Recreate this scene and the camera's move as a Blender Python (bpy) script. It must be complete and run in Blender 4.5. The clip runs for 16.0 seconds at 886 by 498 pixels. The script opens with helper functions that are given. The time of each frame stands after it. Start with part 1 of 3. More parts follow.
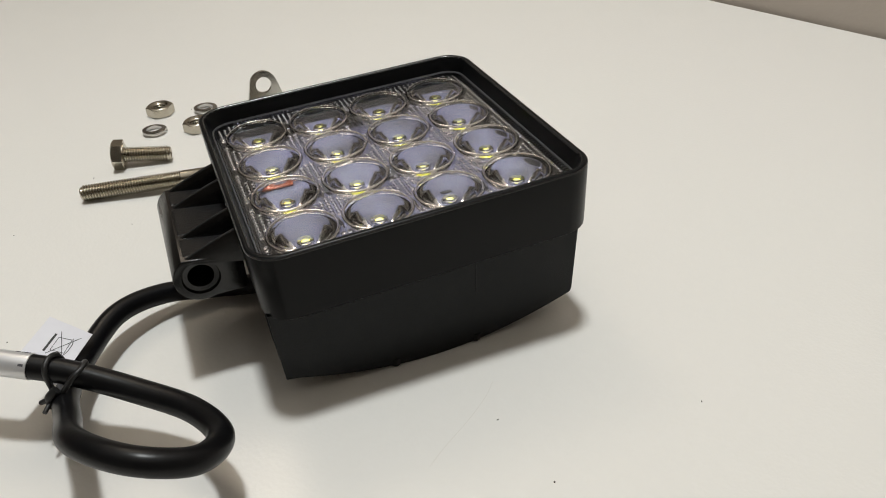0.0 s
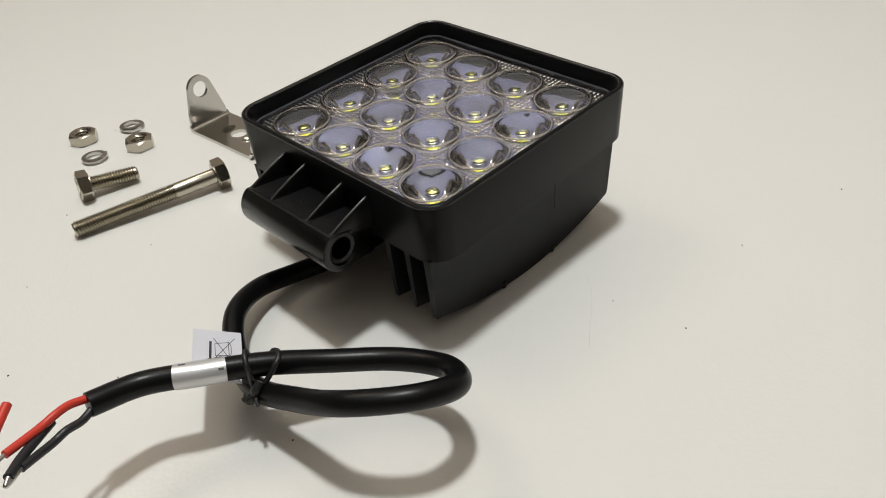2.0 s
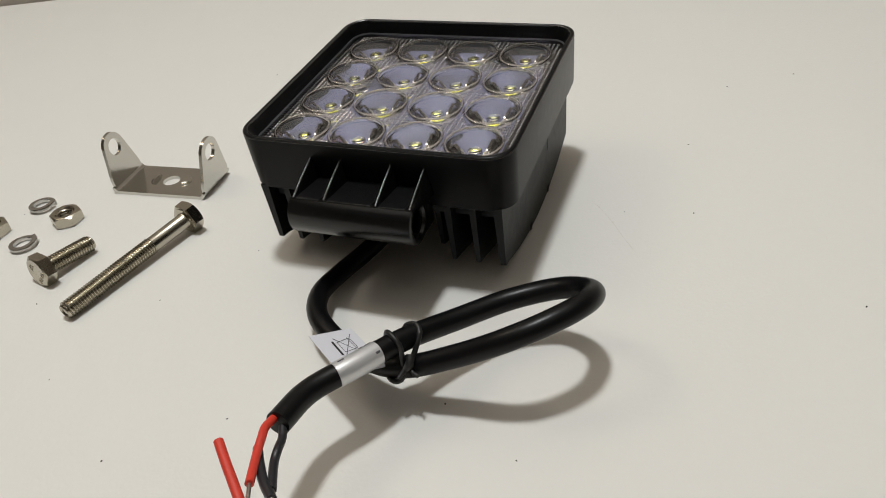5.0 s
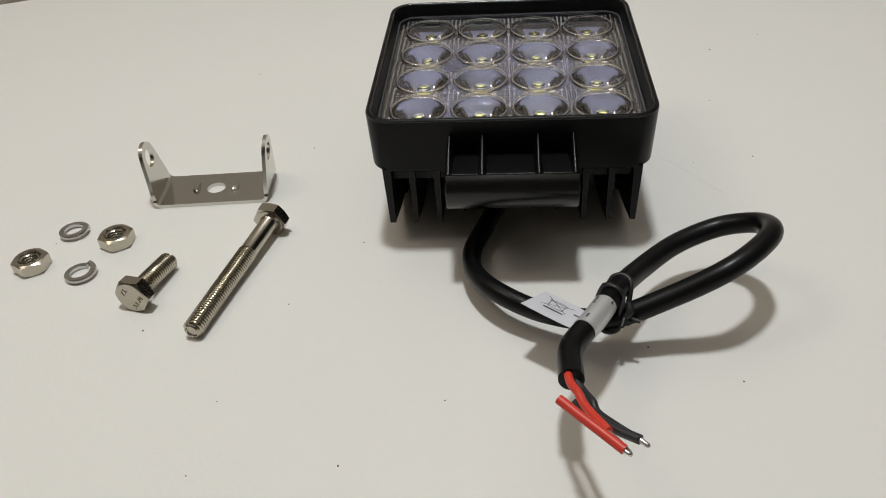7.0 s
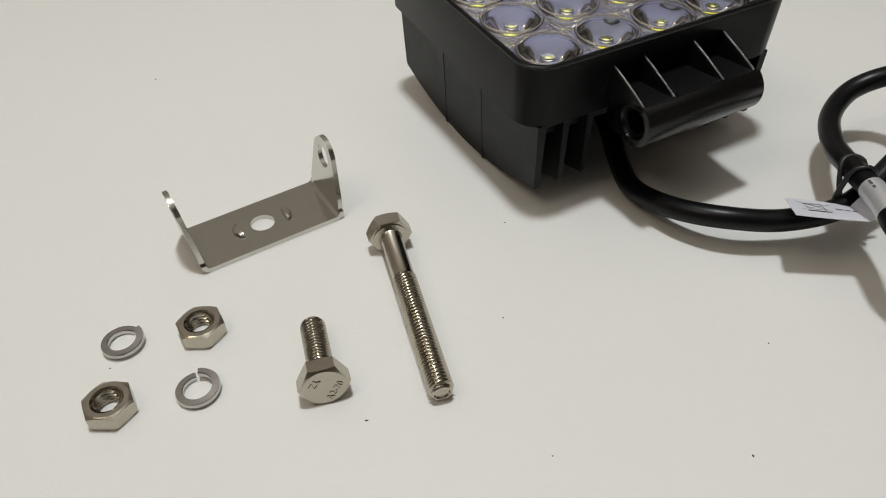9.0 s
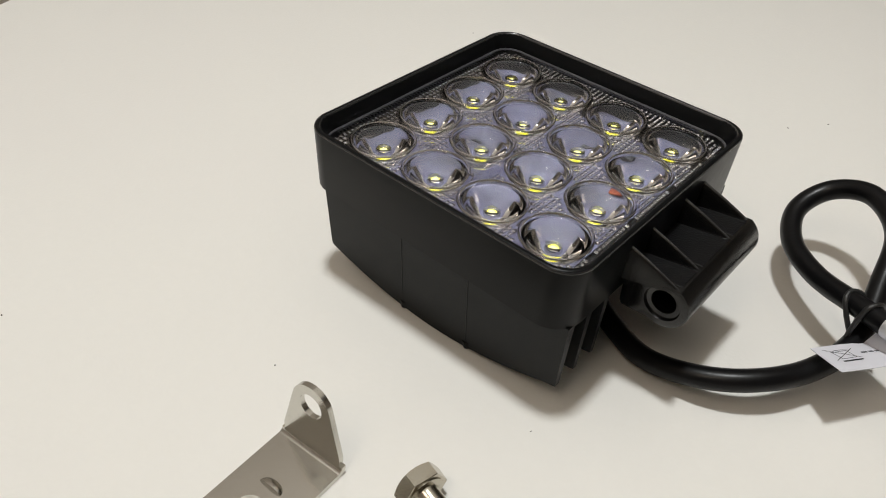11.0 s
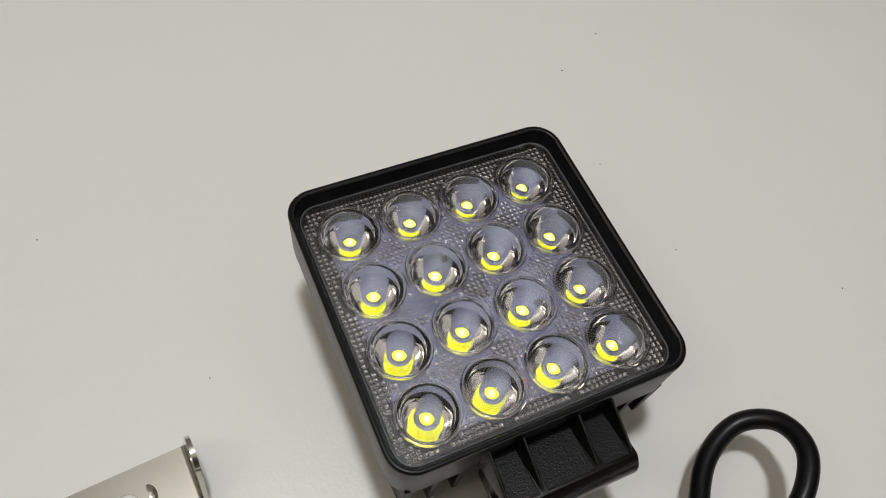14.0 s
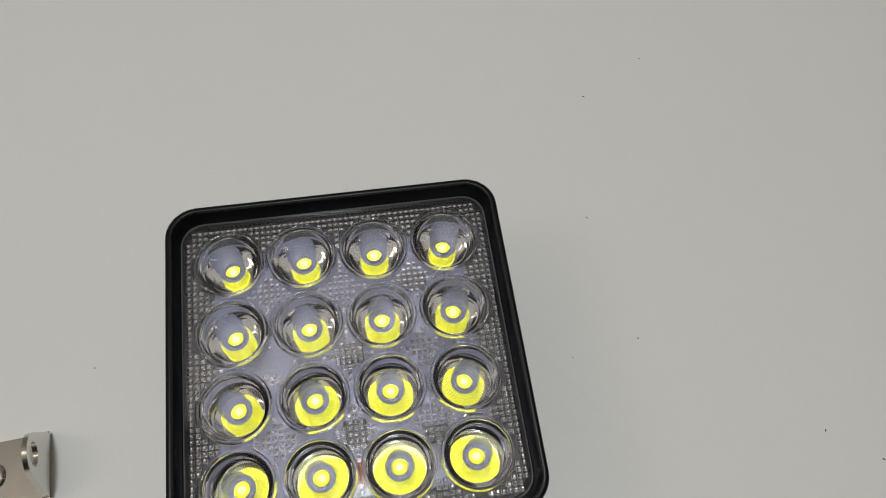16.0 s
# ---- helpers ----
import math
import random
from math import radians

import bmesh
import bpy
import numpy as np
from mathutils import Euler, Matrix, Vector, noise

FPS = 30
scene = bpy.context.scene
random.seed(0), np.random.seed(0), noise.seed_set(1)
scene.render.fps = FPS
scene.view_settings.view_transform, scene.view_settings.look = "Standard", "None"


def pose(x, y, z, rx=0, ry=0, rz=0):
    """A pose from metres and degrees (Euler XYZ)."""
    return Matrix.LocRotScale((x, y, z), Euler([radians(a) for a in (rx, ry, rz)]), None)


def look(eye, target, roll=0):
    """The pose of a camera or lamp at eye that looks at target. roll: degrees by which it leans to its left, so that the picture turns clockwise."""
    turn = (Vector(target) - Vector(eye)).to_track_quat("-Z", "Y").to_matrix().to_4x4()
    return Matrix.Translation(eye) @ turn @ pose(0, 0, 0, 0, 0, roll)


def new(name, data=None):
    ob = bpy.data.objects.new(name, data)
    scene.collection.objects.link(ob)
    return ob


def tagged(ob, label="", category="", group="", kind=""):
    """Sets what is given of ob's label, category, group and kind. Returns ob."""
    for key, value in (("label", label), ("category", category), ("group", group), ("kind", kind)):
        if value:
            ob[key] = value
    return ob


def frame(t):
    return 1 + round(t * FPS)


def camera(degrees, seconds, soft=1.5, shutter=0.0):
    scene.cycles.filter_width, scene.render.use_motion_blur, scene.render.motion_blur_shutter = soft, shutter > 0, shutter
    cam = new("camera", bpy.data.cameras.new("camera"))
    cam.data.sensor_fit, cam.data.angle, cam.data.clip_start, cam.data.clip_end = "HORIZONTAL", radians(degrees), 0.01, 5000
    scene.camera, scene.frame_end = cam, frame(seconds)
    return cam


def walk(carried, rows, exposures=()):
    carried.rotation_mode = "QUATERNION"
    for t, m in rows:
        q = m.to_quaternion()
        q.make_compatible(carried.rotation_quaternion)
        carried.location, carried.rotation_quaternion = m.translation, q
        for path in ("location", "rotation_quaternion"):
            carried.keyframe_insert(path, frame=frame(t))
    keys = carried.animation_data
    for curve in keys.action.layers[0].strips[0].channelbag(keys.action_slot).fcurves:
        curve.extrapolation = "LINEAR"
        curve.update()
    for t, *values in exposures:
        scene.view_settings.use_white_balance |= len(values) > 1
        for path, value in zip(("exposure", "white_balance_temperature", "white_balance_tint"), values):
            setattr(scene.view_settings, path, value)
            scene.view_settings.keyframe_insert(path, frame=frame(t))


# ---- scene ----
cam = camera(59.393, 16.0, soft=1.0)
PATH = [
    (0, (0.23529, -0.06540, 0.18036), (-0.53326, 0.22280, -0.39085), -3.323),
    (0.5, (0.21654, -0.10047, 0.19178), (-0.51000, 0.26077, -0.39272), -3.701),
    (1, (0.20591, -0.13295, 0.19064), (-0.47090, 0.30265, -0.40280), -3.895),
    (1.5, (0.20275, -0.15650, 0.19315), (-0.42381, 0.34046, -0.40722), -3.949),
    (2, (0.20042, -0.18587, 0.19417), (-0.38162, 0.35680, -0.41143), -4.560),
    (2.5, (0.19666, -0.20629, 0.19252), (-0.34218, 0.37872, -0.41363), -5.368),
    (3, (0.18514, -0.23456, 0.19437), (-0.31071, 0.39373, -0.40511), -5.553),
    (5.5, (0.10178, -0.28726, 0.19335), (-0.19843, 0.45228, -0.40910), -6.819),
    (6, (0.07261, -0.31289, 0.19453), (-0.18722, 0.44092, -0.40900), -4.533),
    (6.5, (0.03904, -0.31967, 0.19725), (-0.13887, 0.45977, -0.40343), -3.776),
    (7, (-0.00202, -0.30910, 0.19750), (-0.08380, 0.47539, -0.41723), -4.386),
    (7.5, (-0.04977, -0.29335, 0.19137), (-0.04489, 0.48800, -0.43271), -5.144),
    (8, (-0.10432, -0.26979, 0.18466), (-0.00119, 0.48521, -0.46290), -5.516),
    (8.5, (-0.14431, -0.24633, 0.17934), (0.06568, 0.46389, -0.49259), -4.457),
    (9, (-0.17422, -0.22926, 0.18087), (0.15011, 0.43067, -0.49684), -2.604),
    (9.5, (-0.19156, -0.21098, 0.18939), (0.24320, 0.39694, -0.47501), -0.991),
    (10, (-0.20201, -0.17613, 0.19570), (0.32764, 0.37123, -0.45227), -0.285),
    (12.5, (-0.16206, -0.10802, 0.19589), (0.43624, 0.34848, -0.46263), 3.929),
    (13, (-0.14485, -0.11535, 0.22821), (0.38416, 0.35827, -0.47594), 5.789),
    (13.5, (-0.12297, -0.11576, 0.26672), (0.28311, 0.35833, -0.51452), 7.995),
    (14, (-0.08801, -0.11012, 0.29160), (0.20075, 0.34833, -0.54891), 9.541),
    (14.5, (-0.05664, -0.11729, 0.28964), (0.14516, 0.33641, -0.57837), 8.477),
    (15, (-0.02172, -0.10517, 0.29187), (0.12578, 0.34359, -0.58953), 6.325),
    (15.5, (-0.00231, -0.09422, 0.29192), (0.11026, 0.35194, -0.59592), 5.272),
    (16, (0.00963, -0.07995, 0.29168), (0.10724, 0.34945, -0.60614), 4.706),
]
EXPOSURES = [(0.0, -0.03, 6150, 9), (1.0, -0.03, 6150, 9), (2.0, -0.04, 6150, 9), (3.0, -0.12, 6150, 9), (5.5, -0.2, 6150, 9), (6.5, -0.26, 6100, 8.5), (8.0, -0.17, 6050, 8.8), (9.0, -0.22, 6000, 8.8),
             (10.0, -0.12, 6100, 9.3), (12.5, 0.06, 6250, 9.8), (13.0, -0.05, 6150, 9), (14.0, -0.4, 6050, 9), (15.0, -0.5, 5950, 9), (15.5, -0.6, 5950, 9), (16.0, -0.68, 5950, 9)]
walk(cam, [(t, look(eye, target, roll)) for t, eye, target, roll in PATH], EXPOSURES)

# ---------------------------------------------------------------- light
world = bpy.data.worlds.new("room_world")
scene.world = world
world.use_nodes = True
world.node_tree.nodes["Background"].inputs[0].default_value = (1.0, 0.92, 0.8, 1)
world.node_tree.nodes["Background"].inputs[1].default_value = 0.05


def area_lamp(name, eye, target, power, colour, size, size_y=None, shape="DISK"):
    data = bpy.data.lights.new(name, "AREA")
    data.energy, data.color, data.shape, data.size = power, colour, shape, size
    if size_y:
        data.size_y = size_y
    ob = new(name, data)
    ob.matrix_world = look(eye, target)
    return ob


area_lamp("ceiling_lamp", (-0.05, 0.036, 1.55), (0, 0, 0), 14.9, (0.99, 0.985, 0.94), 0.14)
# unseen broad fill below the ceiling, added to lift and warm the shadows
area_lamp("ambient_fill_panel", (0.0, -0.2, 1.72), (0.0, -0.2, 0), 5.0, (1.0, 0.88, 0.70), 2.4, 1.7, "RECTANGLE")
# unseen warm fill added from the left, for a faint second shadow
area_lamp("warm_side_fill", (-0.85, -0.05, 1.25), (0, 0, 0), 2.9, (1.0, 0.82, 0.62), 0.45)

# ---------------------------------------------------------------- helpers


def part(name, bm, material, parent=None, label="", smooth=None, turn_out=True):
    """Links a bmesh as one mesh object; smooth: the angle in degrees up to which edges look rounded."""
    me = bpy.data.meshes.new(name)
    if turn_out:
        bmesh.ops.recalc_face_normals(bm, faces=bm.faces)
    if smooth is not None:
        for f in bm.faces:
            f.smooth = True
        for e in bm.edges:
            if len(e.link_faces) == 2 and e.calc_face_angle(0) > radians(smooth):
                e.smooth = False
    bm.to_mesh(me)
    bm.free()
    if material:
        me.materials.append(material)
    ob = new(name, me)
    if parent:
        ob.parent = parent
    if label:
        tagged(ob, label)
    return ob


def share(name, ob, m, parent):
    """Another object on the mesh of ob."""
    other = new(name, ob.data)
    other.parent = parent
    other.matrix_basis = m
    return other


def thing(name, label, category, at=None, group="", kind=""):
    ob = new(name)
    ob.empty_display_size = 0.01
    if at is not None:
        ob.matrix_basis = at
    return tagged(ob, label, category, group, kind)


def loft(rings, closed=False, cap_first=False, cap_last=False, bm=None):
    """Bridges rings of equal length into a skin."""
    bm = bm or bmesh.new()
    rows = [[bm.verts.new(p) for p in ring] for ring in rings]
    n = len(rows[0])
    pairs = list(zip(rows, rows[1:])) + ([(rows[-1], rows[0])] if closed else [])
    for a, b in pairs:
        for k in range(n):
            bm.faces.new((a[k], a[(k + 1) % n], b[(k + 1) % n], b[k]))
    if cap_first:
        bm.faces.new(rows[0])
    if cap_last:
        bm.faces.new(rows[-1])
    return bm


def circle(r, z, n=32, turn=0.0):
    return [(r * math.cos(turn + 2 * math.pi * k / n), r * math.sin(turn + 2 * math.pi * k / n), z) for k in range(n)]


def rounded_square(half, radius, z, n=6):
    ring = []
    for quarter in range(4):
        cx = (half - radius) * (1 if quarter in (0, 3) else -1)
        cy = (half - radius) * (1 if quarter in (0, 1) else -1)
        for k in range(n + 1):
            a = math.pi / 2 * (quarter + k / n)
            ring.append((cx + radius * math.cos(a), cy + radius * math.sin(a), z))
    return ring


def extrude_outline(outline, x0, x1, axis="x", bm=None):
    """A prism from an outline of (a, b) pairs: along x the pairs are (y, z), along y (x, z), along z (x, y)."""
    def place(a, b, c):
        return {"x": (c, a, b), "y": (a, c, b), "z": (a, b, c)}[axis]
    return loft([[place(a, b, x0) for a, b in outline], [place(a, b, x1) for a, b in outline]], cap_first=True, cap_last=True, bm=bm)


def box(x0, x1, y0, y1, z0, z1, bm=None):
    return extrude_outline([(x0, y0), (x1, y0), (x1, y1), (x0, y1)], z0, z1, "z", bm)


def spline(points, per=10):
    """A smooth line through the points (Catmull-Rom)."""
    p = [Vector(q) for q in points]
    p = [2 * p[0] - p[1]] + p + [2 * p[-1] - p[-2]]
    out = []
    for i in range(1, len(p) - 2):
        for k in range(per):
            f = k / per
            a, b, c, d = p[i - 1], p[i], p[i + 1], p[i + 2]
            out.append(0.5 * (2 * b + (c - a) * f + (2 * a - 5 * b + 4 * c - d) * f * f + (3 * b - a - 3 * c + d) * f ** 3))
    out.append(p[-2])
    return out


def tube(line, radius, n=16, bm=None, hollow=0.0, wobble=0.0):
    """A round tube along a line with rounded ends."""
    rings, side = [], None
    for i, q in enumerate(line):
        d = (line[min(i + 1, len(line) - 1)] - line[max(i - 1, 0)]).normalized()
        if side is None:
            side = d.orthogonal().normalized()
        side = (side - d * side.dot(d)).normalized()
        up = d.cross(side)
        r = radius * (1 + wobble * noise.noise(q * 180))
        ring = [q + r * (math.cos(2 * math.pi * k / n) * side + math.sin(2 * math.pi * k / n) * up) for k in range(n)]
        if i == 0 or i == len(line) - 1:
            centre = q
            inner = [centre + (v - centre) * 0.86 for v in ring]
            inner2 = [v - d * (0.04 * radius if i == 0 else -0.04 * radius) for v in inner]
            rings += [inner2, ring] if i == 0 else [ring, inner2]
        else:
            rings.append(ring)
    return loft(rings, cap_first=True, cap_last=True, bm=bm)


def lettering(text, size, depth=0.00006):
    """Raised letters in the built-in font, as a bmesh centred on the origin."""
    data = bpy.data.curves.new("letters", "FONT")
    data.body, data.size, data.extrude, data.align_x, data.align_y, data.resolution_u = text, size, depth, "CENTER", "CENTER", 3
    ob = bpy.data.objects.new("letters", data)
    me = bpy.data.meshes.new_from_object(ob)
    bm = bmesh.new()
    bm.from_mesh(me)
    bpy.data.objects.remove(ob)
    bpy.data.curves.remove(data)
    bpy.data.meshes.remove(me)
    return bm


# ---------------------------------------------------------------- materials


def material(name, colour, rough=0.5, metal=0.0, grain=0.0, grain_size=0.001, bump=0.0, bump_size=0.0005, rough_var=0.0, spec=0.5, coat=0.0, tint=None, tint_size=0.05):
    mat = bpy.data.materials.new(name)
    mat.use_nodes = True
    nodes, links = mat.node_tree.nodes, mat.node_tree.links
    p = nodes["Principled BSDF"]
    p.inputs["Base Color"].default_value = (*colour, 1)
    p.inputs["Roughness"].default_value = rough
    p.inputs["Metallic"].default_value = metal
    p.inputs["Specular IOR Level"].default_value = spec
    p.inputs["Coat Weight"].default_value = coat
    where = nodes.new("ShaderNodeTexCoord")

    def noise_at(size, detail=3.0):
        tex = nodes.new("ShaderNodeTexNoise")
        tex.inputs["Scale"].default_value = 1 / size
        tex.inputs["Detail"].default_value = detail
        links.new(where.outputs["Object"], tex.inputs["Vector"])
        return tex

    if grain or tint:
        mix = nodes.new("ShaderNodeMix")
        mix.data_type = "RGBA"
        mix.inputs[6].default_value = (*[c * (1 - grain) for c in colour], 1)
        mix.inputs[7].default_value = (*[min(1, c * (1 + grain)) for c in colour], 1)
        links.new(noise_at(grain_size).outputs["Fac"], mix.inputs[0])
        last = mix.outputs[2]
        if tint:
            wide = nodes.new("ShaderNodeMix")
            wide.data_type = "RGBA"
            links.new(last, wide.inputs[6])
            wide.inputs[7].default_value = (*tint, 1)
            ramp = nodes.new("ShaderNodeMapRange")
            ramp.inputs[1].default_value, ramp.inputs[2].default_value = 0.45, 0.75
            links.new(noise_at(tint_size, 2.0).outputs["Fac"], ramp.inputs[0])
            links.new(ramp.outputs[0], wide.inputs[0])
            last = wide.outputs[2]
        links.new(last, p.inputs["Base Color"])
    if rough_var:
        ramp = nodes.new("ShaderNodeMapRange")
        ramp.inputs[3].default_value, ramp.inputs[4].default_value = rough - rough_var, rough + rough_var
        links.new(noise_at(grain_size * 6).outputs["Fac"], ramp.inputs[0])
        links.new(ramp.outputs[0], p.inputs["Roughness"])
    if bump:
        b = nodes.new("ShaderNodeBump")
        b.inputs["Strength"].default_value = bump
        b.inputs["Distance"].default_value = bump_size
        links.new(noise_at(bump_size).outputs["Fac"], b.inputs["Height"])
        links.new(b.outputs["Normal"], p.inputs["Normal"])
    return mat


def glass_material(name, colour=(1, 1, 1), rough=0.0):
    mat = material(name, colour, rough)
    p = mat.node_tree.nodes["Principled BSDF"]
    p.inputs["Transmission Weight"].default_value = 1
    p.inputs["IOR"].default_value = 1.49
    return mat


TABLE = material("table_laminate", (0.79, 0.775, 0.735), 0.24, grain=0.012, grain_size=0.004, bump=0.06, bump_size=0.0015, rough_var=0.05, spec=0.4, tint=(0.785, 0.765, 0.73), tint_size=0.25)
EDGE = material("table_edge_band", (0.72, 0.69, 0.64), 0.4, grain=0.03, grain_size=0.003)
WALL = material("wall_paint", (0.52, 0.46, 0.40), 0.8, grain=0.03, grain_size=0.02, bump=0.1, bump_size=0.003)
# for walls out of sight: mid tone tinted warm so their bounce warms shadows
ROOM = material("warm_bounce_paint", (0.40, 0.36, 0.31), 0.85, grain=0.03, grain_size=0.05)
CEILING = material("ceiling_paint", (0.74, 0.76, 0.82), 0.9, grain=0.02, grain_size=0.05)
FLOOR = material("floor_lino", (0.22, 0.2, 0.18), 0.5, grain=0.15, grain_size=0.01)
BLACK = material("black_powder_coat", (0.0052, 0.0055, 0.0060), 0.30, grain=0.15, grain_size=0.0006, bump=0.05, bump_size=0.0004, rough_var=0.04, spec=0.15)
BLACK_GLOSS = material("black_glossy_barrel", (0.003, 0.003, 0.0031), 0.24, grain=0.15, grain_size=0.0006, bump=0.08, bump_size=0.0008, rough_var=0.06, spec=0.5)
BLACK_CAST = material("black_cast_fins", (0.0088, 0.0098, 0.0106), 0.42, grain=0.25, grain_size=0.0008, bump=0.25, bump_size=0.0006, rough_var=0.08, spec=0.2)
BLACK_WORN_HIGHLIGHT = material("black_coat_rubbed_highlight", (0.02, 0.02, 0.021), 0.22, grain=0.3, grain_size=0.0008, bump=0.15, bump_size=0.0006, rough_var=0.1, spec=0.9)
BLACK_ROUGH = material("black_cast_pebble", (0.005, 0.005, 0.0055), 0.34, grain=0.2, grain_size=0.0006, bump=0.3, bump_size=0.0007, spec=0.26)
STUDS = material("clear_textured_acrylic", (0.13, 0.13, 0.14), 0.30, 0.3, grain=0.1, grain_size=0.003)
ACRYLIC = glass_material("clear_acrylic", (0.985, 0.985, 1.0), 0.0)
SPARKLE = glass_material("moulded_studs_glint", (0.95, 0.95, 0.97), 0.06)
# the studs are clear; metal is mixed in to imitate their bright glints
SPARKLE.node_tree.nodes["Principled BSDF"].inputs["Metallic"].default_value = 0.6
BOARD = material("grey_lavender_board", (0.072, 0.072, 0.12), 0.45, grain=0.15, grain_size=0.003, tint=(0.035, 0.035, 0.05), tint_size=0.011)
PHOSPHOR = material("yellow_phosphor", (0.86, 0.82, 0.0), 0.35, grain=0.04, grain_size=0.0004, tint=(0.84, 0.84, 0.05), tint_size=0.0018)
SOLDER = material("pale_chip_dome", (0.70, 0.70, 0.30), 0.4, grain=0.05, grain_size=0.0005)
CABLE = material("black_pvc_sheath", (0.0042, 0.0042, 0.0048), 0.33, grain=0.2, grain_size=0.002, bump=0.03, bump_size=0.0012, rough_var=0.06, spec=0.24)
TIE = material("black_twist_tie", (0.014, 0.014, 0.014), 0.42, grain=0.3, grain_size=0.001, bump=0.2, bump_size=0.0006)
RED = material("red_pvc_wire", (0.62, 0.045, 0.025), 0.42, grain=0.06, grain_size=0.001, bump=0.05, bump_size=0.0008)
LEAD = material("dull_red_lead", (0.17, 0.035, 0.012), 0.5, grain=0.1, grain_size=0.001)
WIRE_BLACK = material("black_pvc_wire", (0.02, 0.02, 0.023), 0.4, grain=0.2, grain_size=0.001)
TINNED = material("tinned_copper", (0.62, 0.60, 0.57), 0.3, 1.0, grain=0.15, grain_size=0.0006)
STEEL = material("stainless_steel", (0.50, 0.465, 0.39), 0.22, 1.0, grain=0.08, grain_size=0.001, bump=0.05, bump_size=0.0006, rough_var=0.06)
WASHER = material("zinc_plated_spring_steel", (0.56, 0.55, 0.53), 0.19, 1.0, grain=0.12, grain_size=0.001, bump=0.12, bump_size=0.0005, rough_var=0.08)
SHEET = material("stainless_sheet", (0.61, 0.595, 0.55), 0.16, 1.0, grain=0.05, grain_size=0.0015, bump=0.03, bump_size=0.0008, rough_var=0.05)
SILVER = material("silver_label_foil", (0.70, 0.70, 0.71), 0.32, 0.55, grain=0.03, grain_size=0.001)
PAPER = material("white_label_film", (0.66, 0.66, 0.71), 0.4, grain=0.02, grain_size=0.002)
INK = material("black_label_ink", (0.02, 0.02, 0.022), 0.6)
INK_GREY = material("grey_label_ink", (0.09, 0.09, 0.1), 0.6)
HAIR = material("pale_hair", (0.50, 0.45, 0.38), 0.5)
DUST = material("dark_dust", (0.06, 0.05, 0.045), 0.8)

# ---------------------------------------------------------------- room and table
# The table's far edge stands against a wall that runs 19.7 degrees off the lamp's own axes.
ROOM_TURN = pose(-0.1447, 0.3400, 0, 0, 0, 19.7)


def plain(name, bm, mat, category, label):
    ob = part(name, bm, mat)
    ob.matrix_basis = ROOM_TURN
    return tagged(ob, label, category, kind="structure")


table = thing("table", "large off-white laminate table top with a smooth satin sheen", "table", ROOM_TURN)
bm = box(-0.9, 0.9, -0.95, 0.0, -0.028, 0.0)
bmesh.ops.bevel(bm, geom=[e for e in bm.edges if abs(e.verts[0].co.z) < 1e-6 and abs(e.verts[1].co.z) < 1e-6], offset=0.0015, segments=2, affect="EDGES")
part("tabletop", bm, TABLE, table, smooth=40)
for x in (-0.84, 0.84):
    for y in (-0.89, -0.06):
        part("leg", box(x - 0.02, x + 0.02, y - 0.02, y + 0.02, -0.75, -0.028), EDGE, table)
plain("wall_north", box(-2.0, 2.0, 0.002, 0.10, -0.75, 1.75), WALL, "wall", "plain taupe painted wall behind the table")
plain("wall_south", box(-2.0, 2.0, -2.7, -2.6, -0.75, 1.75), ROOM, "wall", "unseen plain wall, toned warm for its bounce light")
plain("wall_west", box(-2.1, -2.0, -2.7, 0.1, -0.75, 1.75), ROOM, "wall", "unseen plain wall, toned warm for its bounce light")
plain("wall_east", box(2.0, 2.1, -2.7, 0.1, -0.75, 1.75), ROOM, "wall", "unseen plain wall, toned warm for its bounce light")
plain("floor", box(-2.0, 2.0, -2.6, 0.0, -0.80, -0.75), FLOOR, "floor", "plain dark lino floor")
plain("ceiling", box(-2.1, 2.1, -2.7, 0.1, 1.75, 1.80), CEILING, "ceiling", "plain white ceiling")

# ---------------------------------------------------------------- work light
GLASS_Z = 0.0540
PITCH = 0.024
work_light = thing("led_work_light", "square black work light with sixteen clear lenses, lying face up", "work light")

# the front leans 1.9 degrees: its hinge side lies lower
FACE = Matrix.Translation((0, 0.0008, 0.0591)) @ pose(0, 0, 0, 1.9, 0.15, -0.1) @ Matrix.Translation((0, 0, -0.0591))
SQUARE = Matrix.Diagonal((0.994, 0.992, 1.0, 1))
STRETCH = FACE @ SQUARE

# raised square rim round the front
bm = loft([rounded_square(h, r, z) for h, r, z in (
    (0.0470, 0.006, 0.0366), (0.0543, 0.0095, 0.0366), (0.0550, 0.0099, 0.0373), (0.0553, 0.0100, 0.0480), (0.0556, 0.0102, 0.0590),
    (0.05555, 0.0102, 0.0595), (0.0554, 0.0101, 0.0598), (0.0551, 0.0100, 0.0601), (0.0547, 0.0097, 0.0602), (0.0541, 0.0092, 0.0602), (0.0537, 0.0088, 0.0600), (0.0534, 0.0086, 0.0595), (0.0521, 0.0078, 0.0548), (0.0519, 0.0077, 0.0530), (0.0508, 0.0072, 0.0415))],
    cap_first=True)
rim = part("front_rim", bm, BLACK, work_light, smooth=40)
rim.matrix_basis = STRETCH
# rubbed outer and inner lip: paler, shinier strips added to carry the edge highlight
part("worn_edge_highlight", loft([rounded_square(h, r, z, 10) for h, r, z in ((0.05562, 0.0102, 0.0593), (0.05556, 0.0102, 0.0597), (0.05535, 0.0101, 0.05995))]), BLACK_WORN_HIGHLIGHT, rim, "rubbed black edge with an added highlight strip", smooth=60)
